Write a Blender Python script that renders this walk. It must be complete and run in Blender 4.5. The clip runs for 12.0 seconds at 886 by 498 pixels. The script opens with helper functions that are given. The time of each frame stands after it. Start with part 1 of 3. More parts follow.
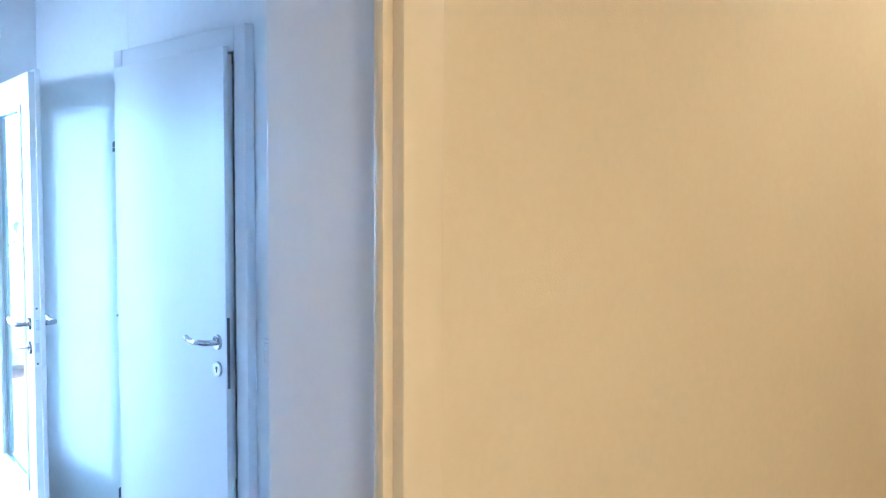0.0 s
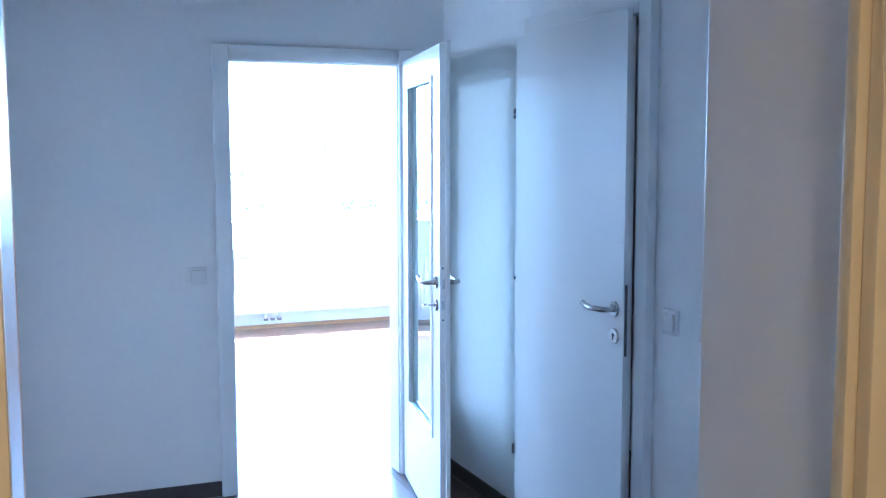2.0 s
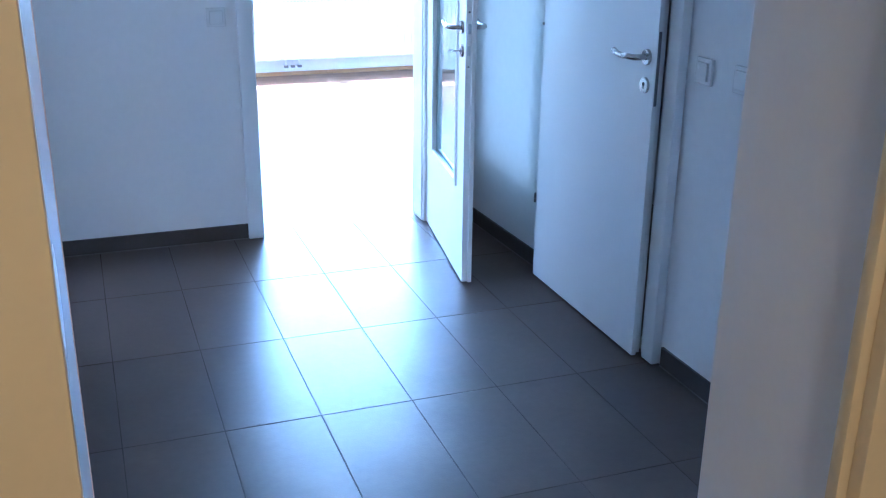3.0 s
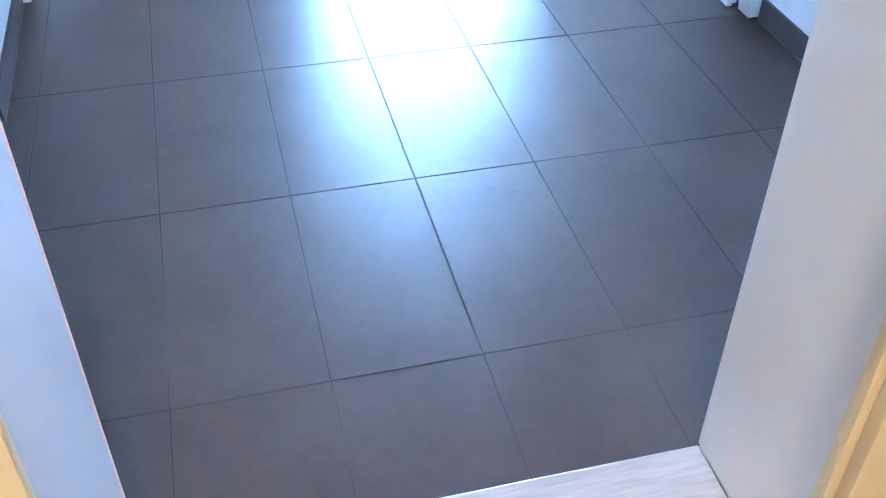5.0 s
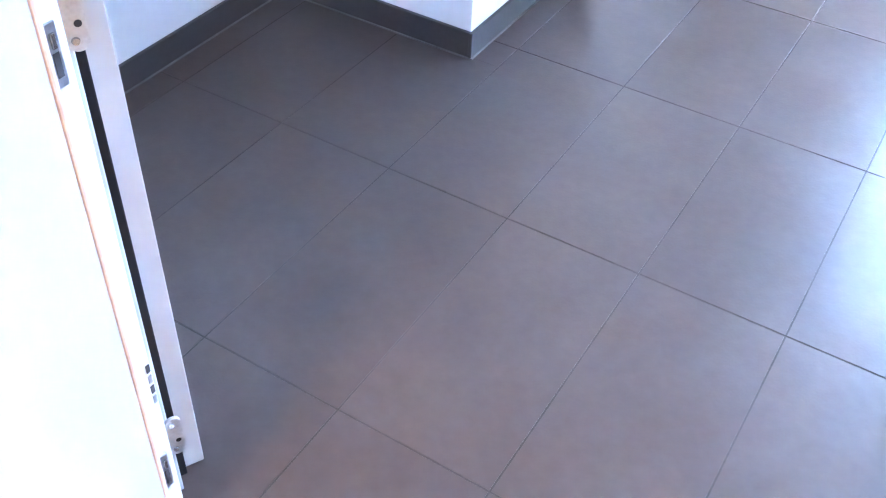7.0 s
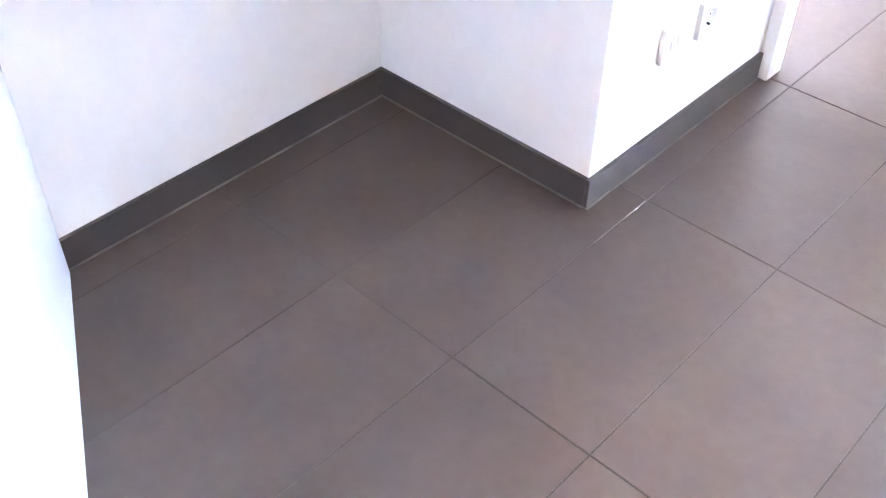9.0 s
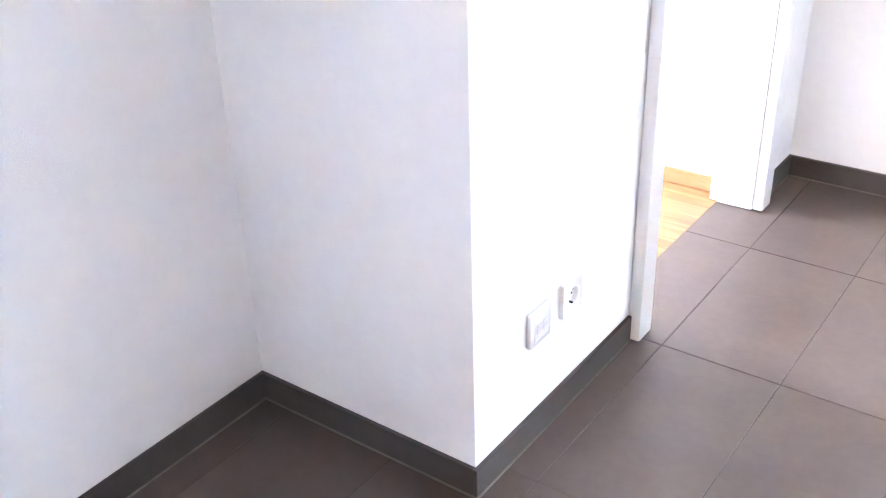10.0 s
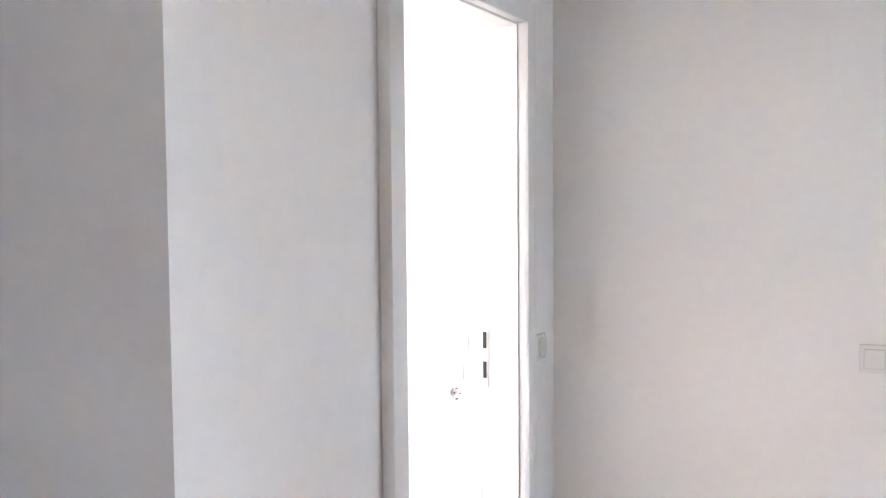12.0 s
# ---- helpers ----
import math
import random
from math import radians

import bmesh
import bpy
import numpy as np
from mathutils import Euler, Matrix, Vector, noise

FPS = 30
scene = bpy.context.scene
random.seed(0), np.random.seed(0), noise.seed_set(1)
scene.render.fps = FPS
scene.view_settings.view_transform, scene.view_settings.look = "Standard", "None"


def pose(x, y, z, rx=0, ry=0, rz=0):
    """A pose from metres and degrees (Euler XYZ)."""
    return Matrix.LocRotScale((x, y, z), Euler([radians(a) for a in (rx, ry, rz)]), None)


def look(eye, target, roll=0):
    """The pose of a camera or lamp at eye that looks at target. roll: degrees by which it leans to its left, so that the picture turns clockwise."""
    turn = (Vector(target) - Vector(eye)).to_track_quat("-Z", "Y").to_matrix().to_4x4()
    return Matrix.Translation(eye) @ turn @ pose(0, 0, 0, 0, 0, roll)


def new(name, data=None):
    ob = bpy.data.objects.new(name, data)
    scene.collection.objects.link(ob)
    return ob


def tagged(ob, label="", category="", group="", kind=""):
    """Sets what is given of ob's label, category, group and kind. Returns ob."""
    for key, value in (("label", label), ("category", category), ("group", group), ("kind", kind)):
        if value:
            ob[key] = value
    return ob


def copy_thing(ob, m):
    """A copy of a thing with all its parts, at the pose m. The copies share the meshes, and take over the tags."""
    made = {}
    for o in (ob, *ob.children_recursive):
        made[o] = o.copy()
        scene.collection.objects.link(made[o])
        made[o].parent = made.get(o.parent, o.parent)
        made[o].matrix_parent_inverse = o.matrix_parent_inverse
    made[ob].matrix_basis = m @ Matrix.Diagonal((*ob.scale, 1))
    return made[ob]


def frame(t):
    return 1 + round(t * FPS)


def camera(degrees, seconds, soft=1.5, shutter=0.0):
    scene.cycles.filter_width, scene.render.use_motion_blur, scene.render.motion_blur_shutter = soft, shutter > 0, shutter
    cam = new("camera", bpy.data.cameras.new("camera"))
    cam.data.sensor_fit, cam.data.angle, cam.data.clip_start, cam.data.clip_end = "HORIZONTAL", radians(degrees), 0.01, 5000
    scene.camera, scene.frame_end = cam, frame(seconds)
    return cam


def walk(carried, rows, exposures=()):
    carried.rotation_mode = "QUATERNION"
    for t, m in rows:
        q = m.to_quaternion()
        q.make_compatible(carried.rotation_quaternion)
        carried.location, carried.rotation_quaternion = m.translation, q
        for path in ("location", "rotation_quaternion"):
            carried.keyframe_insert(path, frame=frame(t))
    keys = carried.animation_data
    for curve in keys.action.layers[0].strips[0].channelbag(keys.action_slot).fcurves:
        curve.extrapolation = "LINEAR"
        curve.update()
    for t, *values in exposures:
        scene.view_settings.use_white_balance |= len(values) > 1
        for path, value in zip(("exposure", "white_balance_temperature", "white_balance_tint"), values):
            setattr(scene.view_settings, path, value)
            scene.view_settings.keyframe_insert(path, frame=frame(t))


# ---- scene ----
cam = camera(48.3, 12.0, soft=1.2)
TILE_COLOUR, TILE_ROUGH = (0.098, 0.073, 0.062), 0.345
LIVING_WATTS, ROOM_WATTS, LANDING_WATTS = 10.9, 1.35, (0.62, 0.03)
CLOSET_AJAR = 0.6
BASE = 4.5
EXPOSURES = [(t, BASE + e, k, tint) for t, e, k, tint in (
    (0, 1.82, 4400, 10), (0.5, 1.5, 4450, 11), (1.0, 1.1, 4500, 13), (1.5, 0.9, 4550, 14), (2.0, 0.8, 4600, 14), (2.5, 0.54, 4550, 14),
    (3.7, 0.95, 4500, 14), (5.5, 2.57, 4600, 13), (7.2, 3.15, 5150, 23), (8.8, 3.47, 6250, 27), (9.5, 3.45, 6500, 27), (10.0, 3.1, 6600, 26),
    (10.5, 2.6, 6750, 24), (11.0, 2.2, 6850, 23), (12, 1.78, 7150, 25))]
PATH = [
    (0, (-0.252, -1.653, 1.593), (1.101, -0.187, 1.463), 0.2),
    (0.5, (-0.267, -1.616, 1.651), (0.95, -0.037, 1.489), 0.3),
    (1, (-0.288, -1.594, 1.659), (0.777, 0.09, 1.49), -0.2),
    (1.5, (-0.298, -1.581, 1.64), (0.602, 0.198, 1.48), -0.2),
    (2, (-0.296, -1.545, 1.585), (0.43, 0.308, 1.389), -0.1),
    (2.5, (-0.301, -1.522, 1.603), (0.336, 0.323, 1.166), -0.3),
    (3, (-0.301, -1.507, 1.554), (0.352, 0.257, 0.875), 0.7),
    (3.5, (-0.292, -1.486, 1.512), (0.37, 0.187, 0.638), 1.3),
    (3.7, (-0.301, -1.477, 1.5), (0.361, 0.153, 0.549), 1.6),
    (5.3, (-0.037, -1.215, 1.392), (0.214, 0.27, 0.077), -0.1),
    (5.5, (0.017, -1.163, 1.388), (0.167, 0.329, 0.064), -0.4),
    (6, (0.144, -1.001, 1.354), (0.012, 0.465, 0.0), -0.5),
    (6.5, (0.227, -0.901, 1.352), (-0.192, 0.469, -0.044), 0.9),
    (7, (0.363, -0.827, 1.363), (-0.362, 0.444, 0.0), 2.9),
    (7.2, (0.42, -0.807, 1.357), (-0.397, 0.431, 0.016), 2.8),
    (8.8, (0.168, -0.314, 1.288), (-0.806, 0.808, -0.051), 0.8),
    (9, (0.167, -0.262, 1.308), (-0.834, 0.826, -0.039), 0.9),
    (9.5, (0.187, -0.194, 1.382), (-0.929, 0.961, 0.19), -2.5),
    (10, (0.192, -0.163, 1.421), (-0.857, 1.241, 0.457), -1.9),
    (10.5, (0.196, -0.142, 1.467), (-0.728, 1.469, 0.725), -0.3),
    (11, (0.24, -0.157, 1.473), (-0.599, 1.584, 0.963), 0.3),
    (11.5, (0.317, -0.152, 1.472), (-0.496, 1.657, 1.211), 0.6),
    (12, (0.341, -0.111, 1.524), (-0.497, 1.701, 1.405), -0.5),
]
walk(cam, [(t, look(eye, target, roll)) for t, eye, target, roll in PATH],
     exposures=EXPOSURES)


# ---- world, sun and large lights ----
world = bpy.data.worlds.new("sky")
scene.world = world
world.use_nodes = True
wn = world.node_tree.nodes
sky = wn.new("ShaderNodeTexSky")
sky.sky_type = "NISHITA"
sky.sun_disc = False
SUN_HEIGHT, SUN_TURN = 68.0, 12.0
sky.sun_elevation = radians(SUN_HEIGHT)
sky.sun_rotation = radians(SUN_TURN)
wn["Background"].inputs["Strength"].default_value = 0.15
world.node_tree.links.new(sky.outputs["Color"], wn["Background"].inputs["Color"])

sun = new("sun", bpy.data.lights.new("sun", "SUN"))
sun.data.energy, sun.data.angle, sun.data.color = 2.4, radians(0.53), (1.0, 0.95, 0.88)
away = Vector((math.sin(radians(SUN_TURN)) * math.cos(radians(SUN_HEIGHT)),
               math.cos(radians(SUN_TURN)) * math.cos(radians(SUN_HEIGHT)), math.sin(radians(SUN_HEIGHT))))
sun.matrix_world = look(away * 50, (0, 0, 0))


def area_lamp(name, eye, target, width, height, watts, colour, spread=180):
    data = bpy.data.lights.new(name, "AREA")
    data.shape, data.size, data.size_y = "RECTANGLE", width, height
    data.energy, data.color, data.spread = watts, colour, radians(spread)
    ob = new(name, data)
    ob.matrix_world = look(eye, target)
    return ob


# daylight in the windows' openings; warm ceiling lamps on the landing
area_lamp("window_daylight", (1.85, 7.62, 1.92), (1.85, 0, 1.5), 3.5, 0.92, LIVING_WATTS, (0.53, 0.76, 1.0))
area_lamp("window_daylight", (-4.42, 1.95, 1.6), (0, 1.95, 1.3), 1.3, 1.4, ROOM_WATTS, (0.93, 0.97, 1.0))
LANDING_LAMPS = ((-0.20, -2.40), (2.05, -1.35))
for (lx, ly), watts in zip(LANDING_LAMPS, LANDING_WATTS):
    area_lamp("landing_lamp_light", (lx, ly, 2.49), (lx, ly, 0), 0.42, 0.42, watts, (1.0, 0.75, 0.47))


# ---- materials ----
def node_material(name, colour, rough=0.5, metal=0.0, scale=6.0, spread=0.06, fine=120.0, fine_spread=0.03, bump=0.0,
                  bump_scale=200.0, rough_spread=0.08, stretch=(1, 1, 1), piece=0.0, spec=0.5):
    """Principled surface with a broad and a fine variation of colour and gloss, and fine relief."""
    m = bpy.data.materials.new(name)
    m.use_nodes = True
    nt = m.node_tree
    n, link = nt.nodes, nt.links.new
    bsdf = n["Principled BSDF"]
    geo = n.new("ShaderNodeNewGeometry")
    mapping = n.new("ShaderNodeMapping")
    mapping.inputs["Scale"].default_value = stretch
    link(geo.outputs["Position"], mapping.inputs["Vector"])

    def wave(size, amount, detail=3.0):
        t = n.new("ShaderNodeTexNoise")
        t.inputs["Scale"].default_value, t.inputs["Detail"].default_value = size, detail
        link(mapping.outputs["Vector"], t.inputs["Vector"])
        r = n.new("ShaderNodeMapRange")
        r.inputs["From Min"].default_value, r.inputs["From Max"].default_value = 0.3, 0.7
        r.inputs["To Min"].default_value, r.inputs["To Max"].default_value = 1 - amount, 1 + amount
        link(t.outputs["Fac"], r.inputs["Value"])
        return r.outputs["Result"], t.outputs["Fac"]

    broad, broad_raw = wave(scale, spread)
    grain, grain_raw = wave(fine, fine_spread)
    mult = n.new("ShaderNodeMath")
    mult.operation = "MULTIPLY"
    link(broad, mult.inputs[0]), link(grain, mult.inputs[1])
    value = mult.outputs[0]
    if piece:
        info = n.new("ShaderNodeObjectInfo")
        r = n.new("ShaderNodeMapRange")
        r.inputs["To Min"].default_value, r.inputs["To Max"].default_value = 1 - piece, 1 + piece
        link(info.outputs["Random"], r.inputs["Value"])
        again = n.new("ShaderNodeMath")
        again.operation = "MULTIPLY"
        link(value, again.inputs[0]), link(r.outputs["Result"], again.inputs[1])
        value = again.outputs[0]
    tint = n.new("ShaderNodeVectorMath")
    tint.operation = "SCALE"
    tint.inputs[0].default_value = colour
    link(value, tint.inputs["Scale"])
    link(tint.outputs["Vector"], bsdf.inputs["Base Color"])
    gloss = n.new("ShaderNodeMapRange")
    gloss.inputs["To Min"].default_value, gloss.inputs["To Max"].default_value = rough - rough_spread, rough + rough_spread
    link(broad_raw, gloss.inputs["Value"])
    link(gloss.outputs["Result"], bsdf.inputs["Roughness"])
    bsdf.inputs["Metallic"].default_value = metal
    bsdf.inputs["Specular IOR Level"].default_value = spec
    if bump:
        relief = n.new("ShaderNodeTexNoise")
        relief.inputs["Scale"].default_value, relief.inputs["Detail"].default_value = bump_scale, 4.0
        link(mapping.outputs["Vector"], relief.inputs["Vector"])
        b = n.new("ShaderNodeBump")
        b.inputs["Strength"].default_value, b.inputs["Distance"].default_value = bump, 0.002
        link(relief.outputs["Fac"], b.inputs["Height"])
        link(b.outputs["Normal"], bsdf.inputs["Normal"])
    return m


def oak_material(name, colour, dark, along_x=True):
    """Oiled oak: long grain, cathedral figure and a tone of its own for each plank."""
    m = bpy.data.materials.new(name)
    m.use_nodes = True
    nt = m.node_tree
    n, link = nt.nodes, nt.links.new
    bsdf = n["Principled BSDF"]
    geo, info = n.new("ShaderNodeNewGeometry"), n.new("ShaderNodeObjectInfo")
    shift = n.new("ShaderNodeVectorMath")
    shift.operation = "MULTIPLY_ADD"
    shift.inputs[1].default_value = (1, 1, 1)
    offs = n.new("ShaderNodeVectorMath")
    offs.operation = "SCALE"
    offs.inputs[0].default_value = (7.3, 3.1, 0)
    link(info.outputs["Random"], offs.inputs["Scale"])
    link(geo.outputs["Position"], shift.inputs[0])
    link(offs.outputs["Vector"], shift.inputs[2])
    mapping = n.new("ShaderNodeMapping")
    mapping.inputs["Scale"].default_value = (1.2, 14, 14) if along_x else (14, 1.2, 14)
    link(shift.outputs["Vector"], mapping.inputs["Vector"])
    grain = n.new("ShaderNodeTexNoise")
    grain.inputs["Scale"].default_value, grain.inputs["Detail"].default_value = 1.6, 6.0
    grain.inputs["Distortion"].default_value = 1.2
    link(mapping.outputs["Vector"], grain.inputs["Vector"])
    ramp = n.new("ShaderNodeValToRGB")
    ramp.color_ramp.elements[0].position, ramp.color_ramp.elements[0].color = 0.34, (*dark, 1)
    ramp.color_ramp.elements[1].position, ramp.color_ramp.elements[1].color = 0.62, (*colour, 1)
    link(grain.outputs["Fac"], ramp.inputs["Fac"])
    tone = n.new("ShaderNodeMapRange")
    tone.inputs["To Min"].default_value, tone.inputs["To Max"].default_value = 0.84, 1.12
    link(info.outputs["Random"], tone.inputs["Value"])
    mix = n.new("ShaderNodeVectorMath")
    mix.operation = "SCALE"
    link(ramp.outputs["Color"], mix.inputs[0]), link(tone.outputs["Result"], mix.inputs["Scale"])
    link(mix.outputs["Vector"], bsdf.inputs["Base Color"])
    bsdf.inputs["Roughness"].default_value = 0.42
    b = n.new("ShaderNodeBump")
    b.inputs["Strength"].default_value, b.inputs["Distance"].default_value = 0.15, 0.001
    link(grain.outputs["Fac"], b.inputs["Height"])
    link(b.outputs["Normal"], bsdf.inputs["Normal"])
    return m


def glass_material(name="clear_glass", tint=(0.93, 0.98, 0.97)):
    m = bpy.data.materials.new(name)
    m.use_nodes = True
    bsdf = m.node_tree.nodes["Principled BSDF"]
    bsdf.inputs["Base Color"].default_value = (*tint, 1)
    bsdf.inputs["Transmission Weight"].default_value = 1.0
    bsdf.inputs["Roughness"].default_value = 0.0
    bsdf.inputs["IOR"].default_value = 1.45
    return m


PAINT = node_material("white_wall_paint", (0.89, 0.885, 0.87), 0.75, scale=1.4, spread=0.018, fine=30, fine_spread=0.012, bump=0.25, bump_scale=340)
LANDING_PAINT = node_material("ochre_landing_paint", (0.72, 0.590, 0.340), 0.7, scale=2.2, spread=0.03, fine=60, fine_spread=0.015, bump=0.3, bump_scale=300)
CEILING_PAINT = node_material("ceiling_paint", (0.90, 0.895, 0.88), 0.85, scale=1.2, spread=0.02, bump=0.2, bump_scale=260)
LACQUER = node_material("white_door_lacquer", (0.80, 0.80, 0.79), 0.36, scale=2.0, spread=0.012, fine=90, fine_spread=0.006, bump=0.05, bump_scale=90, rough_spread=0.05)
FRAME_LACQUER = node_material("white_frame_lacquer", (0.83, 0.83, 0.82), 0.34, scale=3.0, spread=0.015, fine=80, fine_spread=0.008, bump=0.05, bump_scale=120, rough_spread=0.05)
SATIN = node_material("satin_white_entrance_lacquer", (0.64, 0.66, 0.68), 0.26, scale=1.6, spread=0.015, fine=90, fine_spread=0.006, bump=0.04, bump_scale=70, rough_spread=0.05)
TILE = node_material("anthracite_porcelain", TILE_COLOUR, TILE_ROUGH, scale=5.0, spread=0.11, fine=38, fine_spread=0.06, bump=0.12, bump_scale=160, rough_spread=0.05, piece=0.07, spec=0.42)
SKIRT_TILE = node_material("anthracite_skirting_tile", (0.072, 0.064, 0.060), 0.45, scale=7.0, spread=0.08, fine=70, fine_spread=0.05, bump=0.1, bump_scale=180)
GROUT = node_material("dark_grout", (0.078, 0.064, 0.057), 0.9, scale=2.6, spread=0.5, fine=160, fine_spread=0.15, bump=0.4, bump_scale=400)
SEALANT = node_material("grey_joint_sealant", (0.19, 0.172, 0.16), 0.5, scale=7.0, spread=0.35, fine=90, fine_spread=0.05)
STEEL = node_material("brushed_stainless_steel", (0.44, 0.43, 0.42), 0.26, metal=1.0, scale=20, spread=0.05, fine=300, fine_spread=0.05)
ZINC = node_material("zinc_plated_steel", (0.62, 0.64, 0.66), 0.34, metal=1.0, scale=40, spread=0.12, fine=200, fine_spread=0.08)
DARK_STEEL = node_material("dark_lock_steel", (0.16, 0.16, 0.17), 0.4, metal=1.0, scale=30, spread=0.12)
RUBBER = node_material("black_rubber_seal", (0.008, 0.007, 0.008), 0.85, scale=30, spread=0.15)
PLASTIC = node_material("white_switch_plastic", (0.87, 0.865, 0.85), 0.25, scale=20, spread=0.01, fine=100, fine_spread=0.005)
HOLE = node_material("dark_recess", (0.03, 0.03, 0.03), 0.7, scale=30, spread=0.1)
OAK = oak_material("oiled_oak", (0.40, 0.22, 0.090), (0.27, 0.13, 0.047), True)
OAK_LIVING = oak_material("oiled_oak_living", (0.25, 0.135, 0.080), (0.17, 0.085, 0.048), True)
OAK_TRIM = node_material("oak_trim", (0.42, 0.23, 0.105), 0.42, scale=4, spread=0.12, fine=18, fine_spread=0.1, stretch=(1, 14, 14))
SILL_WOOD = node_material("pale_ash_threshold", (0.60, 0.52, 0.46), 0.4, scale=5, spread=0.08, fine=16, fine_spread=0.1, stretch=(1, 12, 12))
CHIPBOARD = node_material("bare_edge_band", (0.78, 0.60, 0.52), 0.5, scale=15, spread=0.1, fine=150, fine_spread=0.06)
STONE = node_material("landing_stone", (0.33, 0.30, 0.27), 0.5, scale=6, spread=0.12, fine=140, fine_spread=0.15, bump=0.1)
RADIATOR_WHITE = node_material("radiator_enamel", (0.80, 0.80, 0.79), 0.3, scale=3, spread=0.01, fine=60, fine_spread=0.006)
WINDOW_WHITE = node_material("window_frame_white", (0.78, 0.78, 0.78), 0.35, scale=3, spread=0.012, fine=60, fine_spread=0.006)
OCHRE_LACQUER = node_material("ochre_frame_lacquer", (0.73, 0.600, 0.355), 0.4, scale=3.0, spread=0.02, fine=80, fine_spread=0.01, bump=0.05, bump_scale=120)
GLASS = glass_material()
DOOR_GLASS = glass_material("greenish_float_glass", (0.80, 0.955, 0.96))
MEADOW = node_material("meadow", (0.10, 0.14, 0.05), 0.9, scale=0.2, spread=0.3, fine=4, fine_spread=0.25)
LEAF = node_material("leaves", (0.07, 0.13, 0.035), 0.6, scale=1.5, spread=0.35, fine=9, fine_spread=0.2)
BARK = node_material("bark", (0.14, 0.10, 0.07), 0.85, scale=3, spread=0.2, fine=25, fine_spread=0.2, bump=0.6, bump_scale=40)
LAMP_GLASS = bpy.data.materials.new("lit_opal_glass")
LAMP_GLASS.use_nodes = True
lamp_bsdf = LAMP_GLASS.node_tree.nodes["Principled BSDF"]
lamp_bsdf.inputs["Base Color"].default_value = (0.85, 0.8, 0.7, 1)
lamp_bsdf.inputs["Emission Color"].default_value = (1.0, 0.75, 0.47, 1)
lamp_bsdf.inputs["Emission Strength"].default_value = 0.25


# ---- mesh helpers ----
def box(bm, x0, x1, y0, y1, z0, z1, bevel=0.0, steps=2):
    made = bmesh.ops.create_cube(bm, size=1.0, matrix=Matrix.LocRotScale(
        ((x0 + x1) / 2, (y0 + y1) / 2, (z0 + z1) / 2), None, (abs(x1 - x0), abs(y1 - y0), abs(z1 - z0))))["verts"]
    if bevel:
        edges = list({e for v in made for e in v.link_edges})
        bmesh.ops.bevel(bm, geom=edges, offset=bevel, segments=steps, profile=0.5, affect="EDGES", clamp_overlap=True)


def rod(bm, a, b, radius, radius_b=None, sides=16):
    a, b = Vector(a), Vector(b)
    way = b - a
    turn = way.to_track_quat("Z", "Y").to_matrix().to_4x4()
    bmesh.ops.create_cone(bm, cap_ends=True, segments=sides, radius1=radius, radius2=radius if radius_b is None else radius_b,
                          depth=way.length, matrix=Matrix.Translation((a + b) / 2) @ turn)


def ball(bm, c, radius):
    bmesh.ops.create_uvsphere(bm, u_segments=14, v_segments=8, radius=radius, matrix=Matrix.Translation(c))


def bent_tube(bm, points, radius, sides=14):
    """A tube of one skin along a line of points, with closed round ends."""
    pts = [Vector(p) for p in points]
    rings, side = [], None
    for i, p in enumerate(pts):
        way = (pts[min(i + 1, len(pts) - 1)] - pts[max(i - 1, 0)]).normalized()
        side = way.orthogonal().normalized() if side is None else (side - way * side.dot(way)).normalized()
        up = way.cross(side)
        rings.append([bm.verts.new(p + radius * (math.cos(a) * side + math.sin(a) * up))
                      for a in (2 * math.pi * k / sides for k in range(sides))])
    for r, s in zip(rings, rings[1:]):
        for k in range(sides):
            bm.faces.new((r[k], r[(k + 1) % sides], s[(k + 1) % sides], s[k]))
    bm.faces.new(rings[0][::-1]), bm.faces.new(rings[-1])


def finish(bm, name, material, smooth=False):
    bmesh.ops.recalc_face_normals(bm, faces=bm.faces)
    mesh = bpy.data.meshes.new(name)
    bm.to_mesh(mesh)
    bm.free()
    mesh.materials.append(material)
    if smooth:
        for p in mesh.polygons:
            p.use_smooth = True
        mesh.set_sharp_from_angle(angle=radians(35))
    return mesh


def part(name, bm, material, parent=None, label="", smooth=False):
    ob = new(name, finish(bm, name, material, smooth))
    ob.parent = parent
    return tagged(ob, label)


def boxes(name, material, parent, *sizes, bevel=0.0, label="", smooth=False):
    bm = bmesh.new()
    for s in sizes:
        box(bm, *s, bevel=bevel)
    return part(name, bm, material, parent, label, smooth)


def structure(name, material, label, *sizes, bevel=0.0, category="wall"):
    return tagged(boxes(name, material, None, *sizes, bevel=bevel), label, category, kind="structure")


def thing(name, at, label, category, group="", kind="", turn=0.0):
    ob = new(name)
    ob.matrix_world = pose(*at, 0, 0, turn)
    ob.empty_display_size = 0.1
    return tagged(ob, label, category, group, kind)


# ---- the plan, in metres ----
TOP = 2.60                       # ceilings
EAST, NORTH = 1.51, 2.965        # hall walls
WEST, RECESS_W, RECESS_N = -0.685, -1.287, 1.096
SOUTH, LANDING = -0.31, -0.662    # both faces of the entrance wall
R2_SOUTH, R2_NORTH = 1.850, 2.635          # opening to the side room
LIV_W, LIV_E = 0.445, 1.235                # opening to the living room
CLO_S, CLO_N = 1.245, 2.075                # closet opening
DOOR_TOP = 2.005
LIV_TOP, CLO_TOP = 1.988, 2.025            # heads of the living room and closet openings
ENT_W, ENT_E, ENT_TOP = -0.342, 0.612, 2.10

